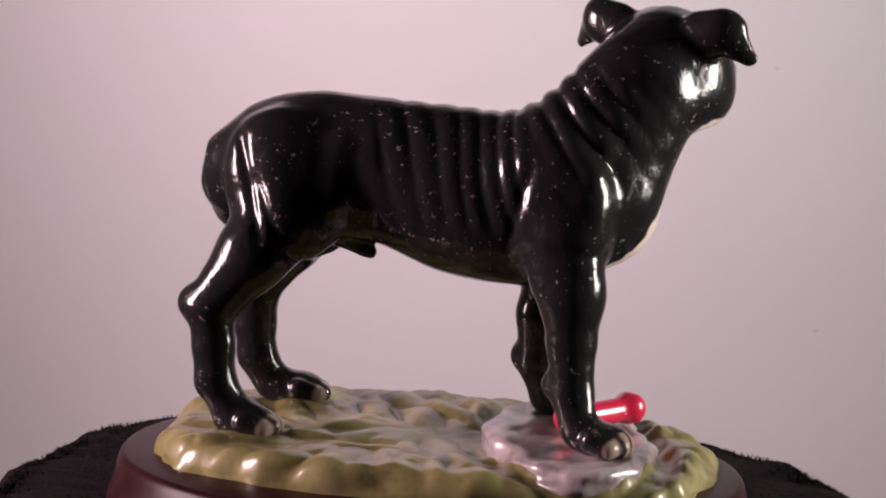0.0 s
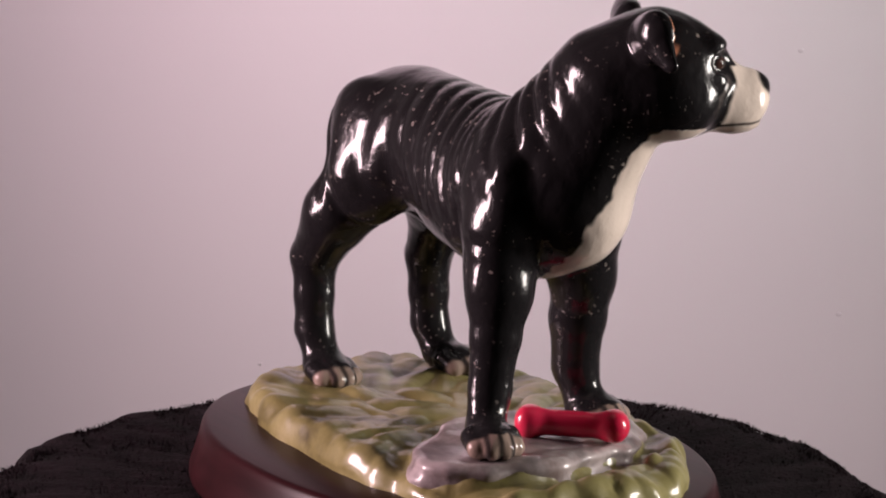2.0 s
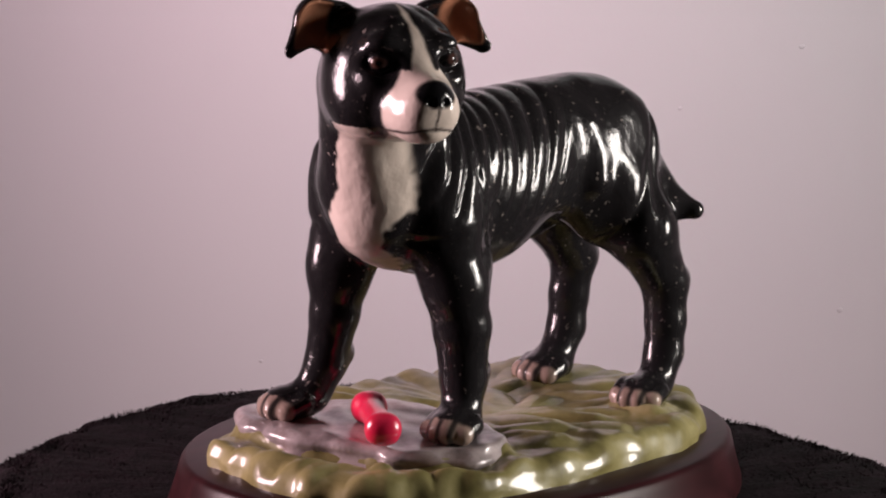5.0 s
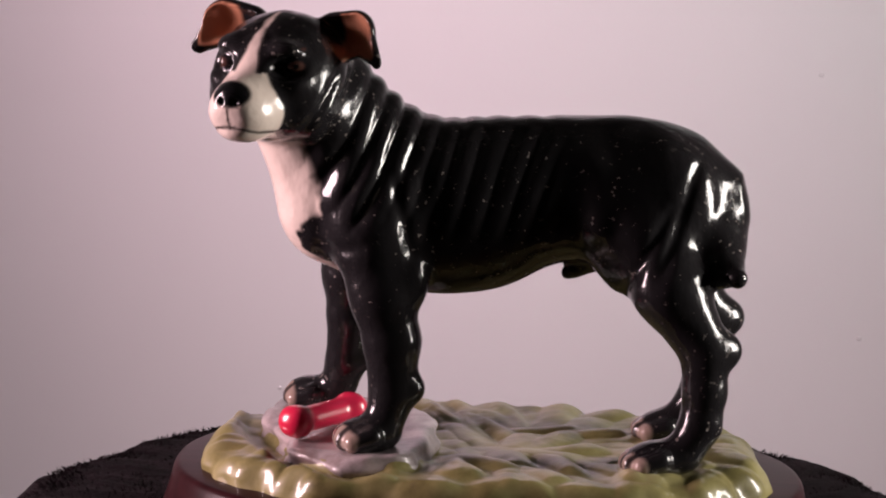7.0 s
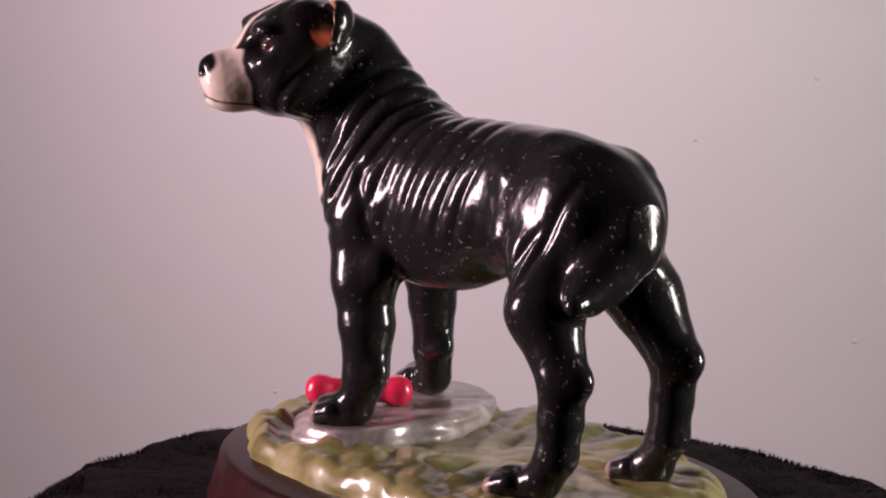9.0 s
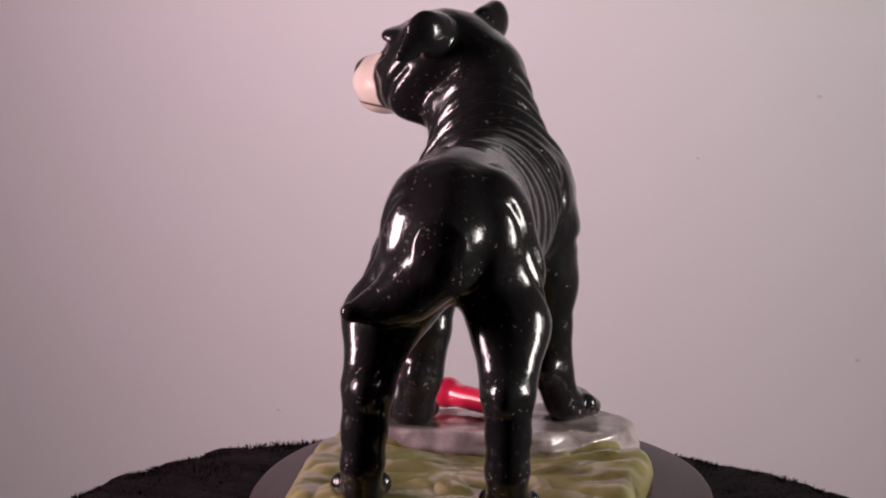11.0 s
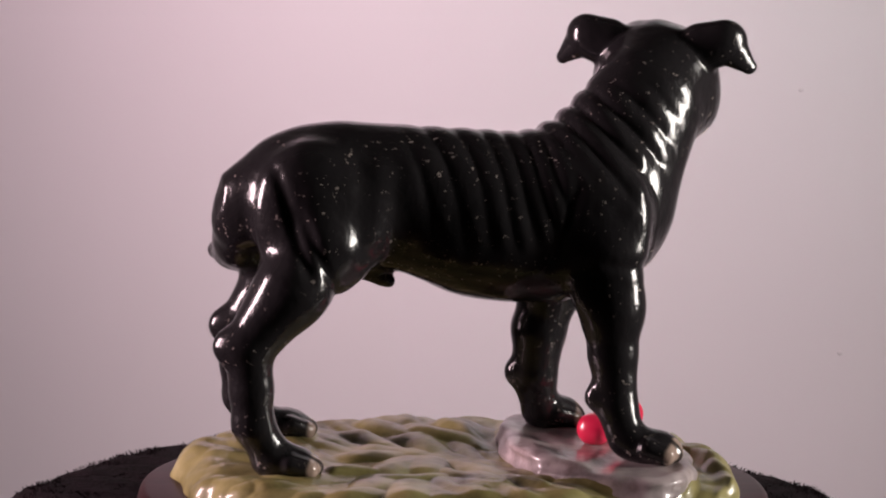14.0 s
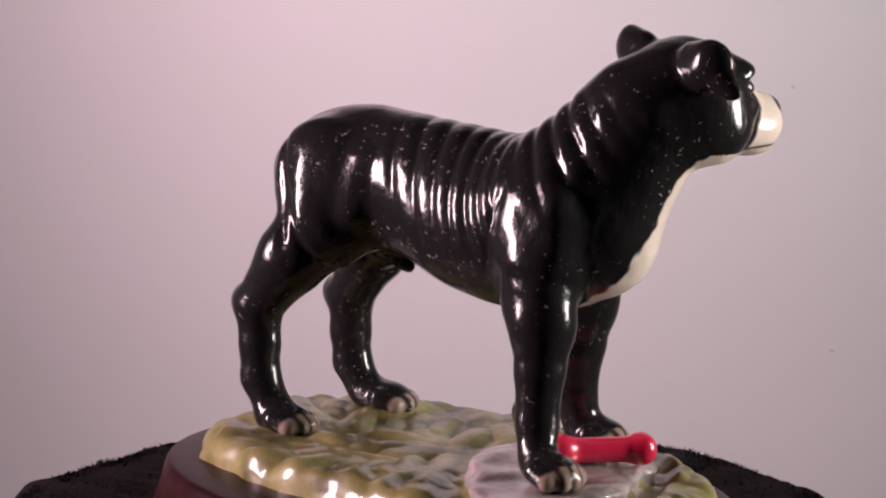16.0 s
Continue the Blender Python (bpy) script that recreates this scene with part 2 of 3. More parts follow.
# ---- the room ----
WALL_Y = 0.62
wall_north = tagged(box("wall_north", (-1.9, WALL_Y, -0.80), (1.9, WALL_Y + 0.1, 1.75), WALL), "pale pinkish-grey painted plain wall", "wall", kind="structure")
# unseen walls, darkened so that the glaze reflects little
tagged(box("wall_south", (-1.9, -3.6, -0.80), (1.9, -3.5, 1.75), DARK), "unseen plain wall, coloured dark to stand for a dim room", "wall", kind="structure")
tagged(box("wall_west", (-2.0, -3.6, -0.80), (-1.9, WALL_Y + 0.1, 1.75), DARK), "unseen plain wall, coloured dark to stand for a dim room", "wall", kind="structure")
tagged(box("wall_east", (1.9, -3.6, -0.80), (2.0, WALL_Y + 0.1, 1.75), DARK), "unseen plain wall, coloured dark to stand for a dim room", "wall", kind="structure")
tagged(box("floor", (-2.0, -3.6, -0.90), (2.0, WALL_Y + 0.1, -0.80), FLOOR), "plain brown floor", "floor", kind="structure")
tagged(box("ceiling", (-2.0, -3.6, 1.75), (2.0, WALL_Y + 0.1, 1.85), CEIL), "plain white ceiling", "ceiling", kind="structure")


def scuff_mark(x, z, r):
    """A small grey knock in the wall paint."""
    bm = bmesh.new()
    bmesh.ops.create_icosphere(bm, subdivisions=2, radius=1)
    for v in bm.verts:
        v.co = (x + v.co.x * r * (1 + 0.3 * noise.noise(v.co * 2)), WALL_Y + v.co.y * 0.0004, z + v.co.z * r * 0.8)
    return part("scuff_mark", bm, MARK, wall_north)


for sx, sz, sr in ((0.195, 0.0733, 0.0019), (0.2268, -0.0868, 0.0019), (0.1242, 0.0336, 0.0015), (-0.1245, -0.131, 0.0014)):
    scuff_mark(sx, sz, sr)

FUR_Z = -0.0352


def swell(a):
    """The throw bunches up over one side of the stand's rim."""
    off = (a - radians(125) + math.pi) % math.tau - math.pi
    return 0.0032 * math.exp(-(off / 0.85) ** 2)


def plush_stand():
    """A round turning stand under a dark plush throw that hangs to the floor."""
    root = new("turning_stand")
    tagged(root, "round turning stand draped with dark brown plush fabric", "stand")
    bm = bmesh.new()
    rng = random.Random(4)
    n = 220
    rings = []
    profile = [(0.02, 0, 0), (0.08, 0, 0), (0.12, 0, 0), (0.14, 0, 0), (0.16, 0, 0), (0.172, 0.0, 0), (0.180, -0.0008, 0.3), (0.186, -0.003, 0.8),
               (0.190, -0.008, 1), (0.193, -0.018, 1), (0.196, -0.04, 1), (0.202, -0.10, 1), (0.215, -0.30, 1), (0.23, -0.7635, 1)]
    for r, dz, fold in profile:
        ring = []
        for i in range(n):
            a = i * math.tau / n
            wob = 0.0035 * math.sin(3 * a + 1) + 0.003 * math.sin(7 * a + 2) + 0.002 * math.sin(17 * a) + 0.0012 * math.sin(31 * a + 1)
            drape = min(1, max(0, -dz - 0.05) * 6)
            rr = r + (wob * fold + drape * 0.012 * math.sin(14 * a)) * (1 if r > 0.1 else 0)
            rise = swell(a) * min(1, max(0, (r - 0.13) / 0.03))
            rr += rise
            p = Vector((rr * math.cos(a), rr * math.sin(a), FUR_Z + dz + (rise if dz > -0.5 else 0)))
            if 0.1 < r < 0.21:
                p.z += 0.0018 * noise.noise(p * 60) + 0.0012 * noise.noise(p * 170)
            ring.append(bm.verts.new(p))
        rings.append(ring)
    for ra, rb in zip(rings, rings[1:]):
        for i in range(n):
            bm.faces.new((ra[i], rb[i], rb[(i + 1) % n], ra[(i + 1) % n])).smooth = True
    bm.faces.new(rings[0]).smooth = True
    bmesh.ops.recalc_face_normals(bm, faces=bm.faces[:])
    part("plush_throw", bm, PLUSH, root).location = (0, -0.006, 0)
    # the pile: short leaning tufts
    verts, faces = [], []
    for _ in range(30000):
        a = rng.random() * math.tau
        r = math.sqrt(rng.uniform(0.085 ** 2, 0.197 ** 2)) if rng.random() < 0.6 else rng.uniform(0.172, 0.197)
        wob = 0.0035 * math.sin(3 * a + 1) + 0.003 * math.sin(7 * a + 2) + 0.002 * math.sin(17 * a) + 0.0012 * math.sin(31 * a + 1)
        edge = min(1, max(0, (r - 0.174) / 0.01))
        drop = -((max(0, r - 0.178) / 0.014) ** 2) * 0.016
        rise = swell(a) * min(1, max(0, (r - 0.13) / 0.03))
        base = Vector(((r + rise + wob * edge) * math.cos(a), (r + rise + wob * edge) * math.sin(a), FUR_Z + rise + drop - 0.001))
        out = Vector((math.cos(a), math.sin(a), 0))
        lean = noise.noise_vector(base * 40) * 0.9 + Vector((rng.uniform(-1, 1), rng.uniform(-1, 1), 0)) * 0.5 + out * edge * 0.7
        tip = (Vector((0, 0, 0.7)) + lean).normalized() * rng.uniform(0.0016, 0.0037) * (0.75 + 0.9 * max(0, noise.noise(base * 30)))
        side = tip.cross(Vector((rng.uniform(-1, 1), rng.uniform(-1, 1), 0.3))).normalized() * rng.uniform(0.0002, 0.0004)
        i = len(verts)
        verts += [base - side, base + side, base + tip * 0.6 + side * 0.6 + Vector((0, 0, 0.0003)), base + tip]
        faces += [(i, i + 1, i + 2), (i, i + 2, i + 3)]
    mesh = bpy.data.meshes.new("plush_nap")
    mesh.from_pydata([tuple(v) for v in verts], [], faces)
    mesh.materials.append(PLUSH)
    pile = new("plush_nap", mesh)
    pile.parent = root
    pile.location = (0, -0.006, 0)
    tagged(pile, kind="stuff")
    return root


stand = plush_stand()


# ---- the figurine ----
def super_oval(cx, cy, a, b, n, t):
    c, s = math.cos(t), math.sin(t)
    return cx + a * math.copysign(abs(c) ** (2 / n), c), cy + b * math.copysign(abs(s) ** (2 / n), s)


def wooden_plinth(parent):
    """An oval base board with a moulded edge: a flat top, a small step, a hollow and a rounded foot."""
    bm = bmesh.new()
    n = 160
    profile = [(0.30, 0), (0.80, 0), (0.96, 0), (0.975, -0.0006), (0.985, -0.002), (0.992, -0.0045), (1.000, -0.0080), (1.012, -0.0125), (1.024, -0.0165),
               (1.032, -0.0190), (1.034, -0.0215), (1.030, -0.0232), (0.99, -0.0236)]
    rings = []
    for s, dz in profile:
        grow = (s - 1) * 0.105
        rings.append([bm.verts.new((*super_oval(-0.003, -0.002, 0.127 + grow, 0.0925 + grow, 2.12, i * math.tau / n), -0.0125 + dz)) for i in range(n)])
    for ra, rb in zip(rings, rings[1:]):
        for i in range(n):
            bm.faces.new((ra[i], rb[i], rb[(i + 1) % n], ra[(i + 1) % n])).smooth = True
    bm.faces.new(rings[0])
    bm.faces.new(rings[-1][::-1])
    bmesh.ops.recalc_face_normals(bm, faces=bm.faces[:])
    return part("plinth", bm, WOOD, parent, "dark stained oval wooden plinth with moulded edge")


SLAB = [(18, 42), (21, -16), (34, -42), (52, -55), (77, -55), (89, -38), (91, -8), (79, 16), (71, 38), (57, 52), (42, 55), (26, 52)]


def rounded(points, times):
    """The outline with its corners cut, again and again."""
    for _ in range(times):
        ring = list(zip(points, points[1:] + points[:1]))
        points = [(a[0] * (1 - w) + b[0] * w, a[1] * (1 - w) + b[1] * w) for a, b in ring for w in (0.25, 0.75)]
    return points


SLAB = rounded(SLAB, 2)


def slab_reach(x, y):
    """Distance outside the stone slab's outline, in millimetres."""
    best = np.full(np.broadcast(x, y).shape, 1e9)
    inside = np.zeros(best.shape, bool)
    m = len(SLAB)
    for i in range(m):
        (ax, ay), (bx, by) = SLAB[i], SLAB[(i + 1) % m]
        ex, ey = bx - ax, by - ay
        t = np.clip(((x - ax) * ex + (y - ay) * ey) / (ex * ex + ey * ey), 0, 1)
        best = np.minimum(best, np.hypot(x - ax - t * ex, y - ay - t * ey))
        hit = ((ay > y) != (by > y)) & (x < (bx - ax) * (y - ay) / (by - ay + 1e-9) + ax)
        inside ^= hit
    return np.where(inside, -best, best)


def tufts():
    """Places of the combed tufts: centre, heading, length, width, height in millimetres."""
    rng = random.Random(11)
    rows = []
    while len(rows) < 165:
        x, y = rng.uniform(-108, 108), rng.uniform(-64, 68)
        if abs(x / 110) ** 3 + abs((y - 3) / 66) ** 3 > 1:
            continue
        out = math.atan2((y - 3) / 66 * 1.2, x / 110)
        rim = math.hypot(x / 110, (y - 3) / 66)
        head_to = out + 0.55 * math.sin(x * 0.03 + 1) + rng.gauss(0, 0.25 + 0.9 * max(0, 0.7 - rim))
        rows.append((x, y, head_to, rng.uniform(18, 40), rng.uniform(5.0, 10.0), rng.uniform(1.4, 4.6) * (1 if rim > 0.3 else 0.8)))
    return rows


def grass_height(x, y):
    """Height of the modelled turf, in millimetres."""
    h = -3.4 + 0.9 * smooth_noise(x, y, 0 * x, 0.06, 3)
    top = np.zeros(np.shape(x))
    for cx, cy, to, length, width, high in TUFTS:
        c, s = math.cos(to), math.sin(to)
        u = ((x - cx) * c + (y - cy) * s) / length
        v = (-(x - cx) * s + (y - cy) * c + 1.5 * np.sin(u * 3 + cx)) / width
        rise = ease(-1.0, 0.35, u) * (1 - ease(0.45, 0.8, u))
        top = np.maximum(top, high * rise * np.clip(1 - v * v, 0, 1) ** 0.8)
    reach = slab_reach(x, y)
    near = ease(-3, 0, reach) * (1 - ease(4, 12, reach)) * (0.75 + 0.4 * smooth_noise(x, y, 0 * x, 0.07, 9))
    front = 0.35 + 0.65 * ease(45, 75, x + 0.3 * np.abs(y))
    sunk, top = 4.2 * near * front, top * (1 - 0.6 * near * front)
    return h + top - sunk + 0.3 * smooth_noise(x, y, 0 * x, 0.45, 8)


TUFTS = tufts()


def turf_corner(t):
    """How square each corner of the turf is; the one before the left fore paw is the roundest."""
    if math.sin(t) > 0:
        return 2.45 if math.cos(t) > 0 else 2.6
    return 3.0 if math.cos(t) > 0 else 2.8


def grass_base(parent):
    bm = bmesh.new()
    n, m = 460, 120
    uv = np.linspace(0.02, 1, m)
    ang = np.arange(n) * math.tau / n
    outline = np.array([super_oval(0, 3, 109 if math.cos(t) > 0 else 113, 68, turf_corner(t), t) for t in ang])
    edge = 1 + 0.012 * np.sin(ang * 7) + 0.010 * np.sin(ang * 13 + 1) + 0.006 * np.sin(ang * 29 + 2)
    rings = []
    for u in uv:
        if u < 0.8:
            s = u / 0.8 * 0.90
            drop = 0.0
        else:
            w = (u - 0.8) / 0.2
            s = 0.90 + 0.105 * math.sin(w * math.pi * 0.5)
            drop = 1 - math.cos(w * math.pi * 0.5) ** 0.8
        x = outline[:, 0] * s * (1 + (edge - 1) * ease(0.5, 1, u))
        y = 3 + (outline[:, 1] - 3) * s * (1 + (edge - 1) * ease(0.5, 1, u))
        h = grass_height(x, y)
        rib = (1.9 * smooth_noise(x, y, 0 * x, 0.13, 61) + 0.9 * smooth_noise(x, y, 0 * x, 0.3, 62)) * ease(0.75, 0.9, u) * (1 - ease(0.96, 1, u))
        x, y = x + rib * np.cos(ang) * 0.6, y + rib * np.sin(ang) * 0.6
        z = h * (1 - drop) - 13.2 * drop
        rings.append([bm.verts.new((x[i] * 0.001, y[i] * 0.001, max(z[i], -13.2) * 0.001)) for i in range(n)])
    for ra, rb in zip(rings, rings[1:]):
        for i in range(n):
            bm.faces.new((ra[i], rb[i], rb[(i + 1) % n], ra[(i + 1) % n])).smooth = True
    bm.faces.new(rings[0]).smooth = True
    bmesh.ops.recalc_face_normals(bm, faces=bm.faces[:])
    return part("grass_base", bm, GRASS, parent, "olive green glazed ceramic grass mound")


def stone_slab(parent):
    f = Field((8, -68, -9), (112, 67, 9), 1.0)
    x, y, z = np.meshgrid(*f.axes, indexing="ij", sparse=True)
    d2 = slab_reach(x + 0 * y, y + 0 * x) + 2.6 * smooth_noise(x, y, 0, 0.11, 21) + 1.2 * smooth_noise(x, y, 0, 0.26, 26) + 0.5
    top = 3.4 + 0.3 * np.exp(-((d2 + 5) / 4.5) ** 2) + 1.6 * smooth_noise(x, y, 0, 0.07, 22) + 0.8 * smooth_noise(x * 1.4, y * 0.7, 0, 0.22, 23)
    ledge = 0.6 * np.sin(z * 0.9 + 2.0 * smooth_noise(x, y, 0, 0.05, 24)) + 1.2 * smooth_noise(x, y, z * 2.5, 0.22, 25)
    a, b = d2 + ledge, z - top
    f.d = (np.minimum(np.maximum(a + 3.2, b + 3.2), 0) + np.hypot(np.maximum(a + 3.2, 0), np.maximum(b + 3.2, 0)) - 3.2).astype(np.float32)
    f.d = np.maximum(f.d, -8.0 - z)
    return net_part("stone_slab", *f.mesh(), STONE, parent, "grey lilac glazed ceramic stone slab")


def toy_bone(parent):
    f = Field((38, -18, -4), (90, 42, 24), 0.6)
    f.cone((53, -1, 9.3), (72.5, 25.5, 9.0), 5.0, 5.0, 1)
    for (x, y), s in (((52.4, -1.6), -1), ((72.6, 25.6), 1)):
        for q in (-1, 1):
            f.ball((x - 0.80 * q * 2.3, y + 0.6 * q * 2.3, 9.2), (4.6, 4.6, 5.7), 2.5)
        f.ball((x - 1.2 * s, y - 1.6 * s, 9.2), (4.8, 5.7, 5.5), 3, 53)
    return net_part("toy_bone", *f.mesh(), RED, parent, "glossy bright red toy bone on the slab")


HEAD_X, HEAD_Y, HEAD_YAW = 79.0, 29.0, 67.5
HF = (math.cos(radians(HEAD_YAW)), math.sin(radians(HEAD_YAW)))


def head(fwd, right, z):
    """A point of the head: forward, to its own right, height."""
    return HEAD_X + HF[0] * fwd + HF[1] * right, HEAD_Y + HF[1] * fwd - HF[0] * right, z


EYES = [head(21.5, 12.5, 152.0), head(19.5, -14.0, 152.5)]
TORSO = [(-94, 103, 5, 6, 5), (-86, 104, 16, 14, 5), (-70, 104, 25, 20.3, 5), (-51, 103, 29.2, 24, 5.5), (-29, 102.8, 29, 24, 5.5), (-6, 97, 32.0, 26.5, 5),
         (16, 94.5, 33.7, 28.5, 5), (36, 95, 35, 28, 5), (54, 97, 31, 25, 5), (70, 98, 22, 19, 6), (82, 98, 8, 10, 8)]
PAWS = [  # toe row: centre x, y, z, heading in degrees
    (76.5, -29.5, 7.6, -12), (51.0, 37.0, 6.8, 12), (-65, -20.5, 1.6, 3), (-60.0, 38.5, 2.6, 16)]


def toe_places(x, y, z, heading):
    c, s = math.cos(radians(heading)), math.sin(radians(heading))
    return [(x + c * f - s * w, y + s * f + c * w, z) for w, f in ((-7.2, -1.5), (-2.5, 1.5), (2.5, 1.5), (7.2, -1.5))]


def ear_shape(fw, rt, z):
    """Distance to an ear's flap, which folds outwards and down, and to the hollow of its inner side."""
    bend = fw + 4.5 - 0.02 * np.maximum(rt - 24, 0) ** 2
    flap = hollow = 50.0
    for (a, za, ra), (b, zb, rb) in (((19, 161, 10), (28, 163.5, 9.2)), ((28, 163.5, 9.2), (38.0, 154.0, 3.2))):
        t = np.clip(((rt - a) * (b - a) + (z - za) * (zb - za)) / ((b - a) ** 2 + (zb - za) ** 2), 0, 1)
        flat = np.hypot(rt - a - t * (b - a), z - za - t * (zb - za))
        rad = ra + (rb - ra) * t
        flap = np.minimum(flap, (np.sqrt(flat ** 2 + (bend * 1.45) ** 2) - rad) * 0.75)
        hollow = np.minimum(hollow, (np.sqrt(flat ** 2 + ((bend - 4.6) * 1.45) ** 2) - rad + 1.5) * 0.75)
    return flap, hollow


def ceramic_dog(parent):
    f = Field((-110, -48, -8), (124, 86, 178), 0.85)
    # trunk: ovals along the spine
    s, (x, y, z) = f.window((-100, -40, 55), (95, 50, 140))
    xs = [r[0] for r in TORSO]
    zc, hz, hy, yc = (np.interp(x, xs, [r[i] for r in TORSO]) for i in (1, 2, 3, 4))
    for _ in range(3):
        zc, hz, hy, yc = (np.pad(v, ((3, 3), (0, 0), (0, 0)), "edge") for v in (zc, hz, hy, yc))
        zc, hz, hy, yc = (sum(v[i:len(v) - 6 + i] for i in range(7)) / 7 for v in (zc, hz, hy, yc))
    n = np.sqrt(((y - yc) / hy) ** 2 + ((z - zc) / hz) ** 2)
    d = (n - 1) * np.minimum(hy, hz)
    d = np.maximum(d, np.maximum(x - 70, -95 - x))
    f.add(s, d.astype(np.float32), 6)
    # chest, shoulders, neck
    f.ball((52, 5, 95), (22, 23, 26), 9)
    f.ball((67, 11, 92.5), (13.5, 13.5, 17.5), 10)
    f.cone((44, 3.5, 102), (74.5, 17, 141), 29.5, 20.5, 9)
    f.cone((40, 3.5, 112), (66.5, 12.5, 147), 16, 13, 9)
    f.cone((64.5, 9, 101), (77.5, 20, 130), 17.5, 15.5, 11)
    f.ball((49, -15, 92), (18, 13, 27), 7, -8, 12)
    f.ball((41.5, 26.5, 91), (17, 13, 27), 7, 8, 12)
    f.ball((59, -17, 100), (8, 9, 12), 6)
    f.ball((53, 30, 100), (8, 8, 12), 6)
    f.ball((14, 12.5, 77), (30, 13, 15), 8)
    # haunches
    f.ball((-63, -11.5, 96), (25, 14.5, 30), 8, 0, -12)
    f.ball((-63, 18.8, 93), (25, 14, 31), 8, 0, -12)
    limbs = [
        [(52, -16, 84, 15), (54, -17.5, 62, 12), (55, -19, 44, 9.6), (56.5, -21.5, 24, 8.0), (60, -25, 12, 7.6)],
        [(45, 26, 84, 15), (39.5, 29, 62, 12), (35.5, 30.2, 44, 11.1), (34.3, 30.8, 24, 9.0), (37.5, 33, 11, 7.6)],
        [(-62, -12.5, 86, 17), (-73.5, -18.8, 70, 14.2), (-89.5, -21, 48, 10), (-88, -21.5, 32, 8.3), (-87, -21.5, 18, 8.0), (-80, -21, 6, 7.6)],
        [(-63, 21.5, 86, 16), (-71, 29.5, 69, 14.0), (-85.5, 31.5, 46, 9.8), (-86, 32.5, 30, 8.3), (-85, 33, 17, 8.0), (-79, 34.5, 6, 7.6)]]
    for limb in limbs:
        for i, (a, b) in enumerate(zip(limb, limb[1:])):
            f.cone(a[:3], b[:3], a[3], b[3], 6 if i < 2 else 2.5)
    f.ball((-96.5, -21, 48.5), (6.5, 5, 6.5), 5)
    f.ball((-93, 31, 46), (6.5, 5, 6.5), 5)
    f.ball((45, -20.5, 70), (7, 6, 9), 6)
    f.ball((29, 30, 68), (7, 6, 9), 6)
    f.ball((48.5, -20, 27), (4.5, 4, 5), 4)
    f.ball((26.5, 31.5, 26), (4.5, 4, 5), 4)
    for (px, py, pz, turn), back in zip(PAWS, (7, 7, 9, 9)):
        c, q = math.cos(radians(turn)), math.sin(radians(turn))
        f.ball((px - c * back, py - q * back, pz + 0.8), (12, 9.3, 7.2), 5, turn)
        for p in toe_places(px, py, pz - 0.6, turn):
            f.cone((p[0] - c * 7, p[1] - q * 7, p[2] + 2.5), p, 4.4, 4.1, 1.2)
    # folds before the thighs, belly and tail
    f.cone((-41, -13, 113), (-43, -17.5, 92), 5, 4.5, 6)
    f.cone((-41, 23, 113), (-43, 27.5, 92), 5, 4.5, 6)
    f.cone((-44, 4.5, 76), (-34, 4.5, 70.5), 5.5, 3.4, 4)
    f.cone((-34, 4.5, 70.5), (-31.5, 4.5, 69.0), 3.4, 2.6, 1)
    tail = [(-75, 3.5, 112.5, 11), (-85, 3.5, 103.5, 11.3), (-89, 6, 93, 10.5), (-89, 17, 83, 9), (-91.5, 27, 77.5, 6.6), (-96, 37, 75.5, 3.8)]
    for a, b in zip(tail, tail[1:]):
        f.cone(a[:3], b[:3], a[3], b[3], 8 if a[3] > 7 else 4)
    # head
    yaw = HEAD_YAW
    f.ball(head(2, 0, 150.5), (25, 24.5, 20), 6, yaw)
    f.ball(head(16, 0, 151), (12, 18, 10.5), 6, yaw)
    for q in (-1, 1):
        f.ball(head(6, q * 14, 139), (18, 12, 16), 7, yaw)
        f.ball(head(20.0, q * 10.5, 158.2), (6.5, 7.5, 4.4), 2.5, yaw)
        f.ball(head(21, q * 15, 146.5), (5.5, 5, 5), 4, yaw)
    f.ball(head(6, 0, 135), (21, 18, 14), 6, yaw)
    f.cone(head(14, 0, 140), head(36.5, 0, 139.2), 15.5, 9.5, 7)
    f.ball(head(31.8, 0, 128.8), (11, 7.8, 4.8), 2.5, yaw)
    for q in (-1, 1):
        f.ball(head(30.5, q * 5.4, 134.8), (12.2, 7.2, 7.6), 6, yaw)
    f.ball(head(41, 0, 142.0), (4.7, 6.2, 4.7), 1.5, yaw)
    for q in (-1, 1):
        f.ball(head(45.4, q * 2.9, 140.4), (1.6, 1.3, 1.1), 0.8, yaw, carve=True)
    for q, e in zip((1, -1), EYES):
        f.ball(head(26.5, q * 14.0, 151.8), (6.5, 5.5, 3.4), 4, yaw, carve=True)
        f.ball(e, (4.4, 4.4, 3.5), 1.2, yaw)
    # ears: cupped flaps that fold outwards
    for q in (-1, 1):
        s, (x, y, z) = f.window(np.array(head(0, q * 27, 160)) - 26, np.array(head(0, q * 27, 160)) + 26)
        fw = (x - HEAD_X) * HF[0] + (y - HEAD_Y) * HF[1]
        rt = ((x - HEAD_X) * HF[1] - (y - HEAD_Y) * HF[0]) * q
        flap, hollow = ear_shape(fw, rt, z)
        flap = np.maximum(flap, -hollow)
        f.add(s, flap.astype(np.float32), 2.0)
    # folds of skin over ribs, shoulder and neck
    x, y, z = np.meshgrid(*f.axes, indexing="ij", sparse=True)
    warp = smooth_noise(x, y, z, 0.07, 31)
    run = x + (0.28 + 0.25 * ease(0, 40, x)) * (z - 95) + 3.6 * warp

    def ridge(phase):
        """Round ridges with narrow grooves between them, 0 on the ridge."""
        return 1 - np.sqrt(np.sin(phase) ** 2 + 0.01)

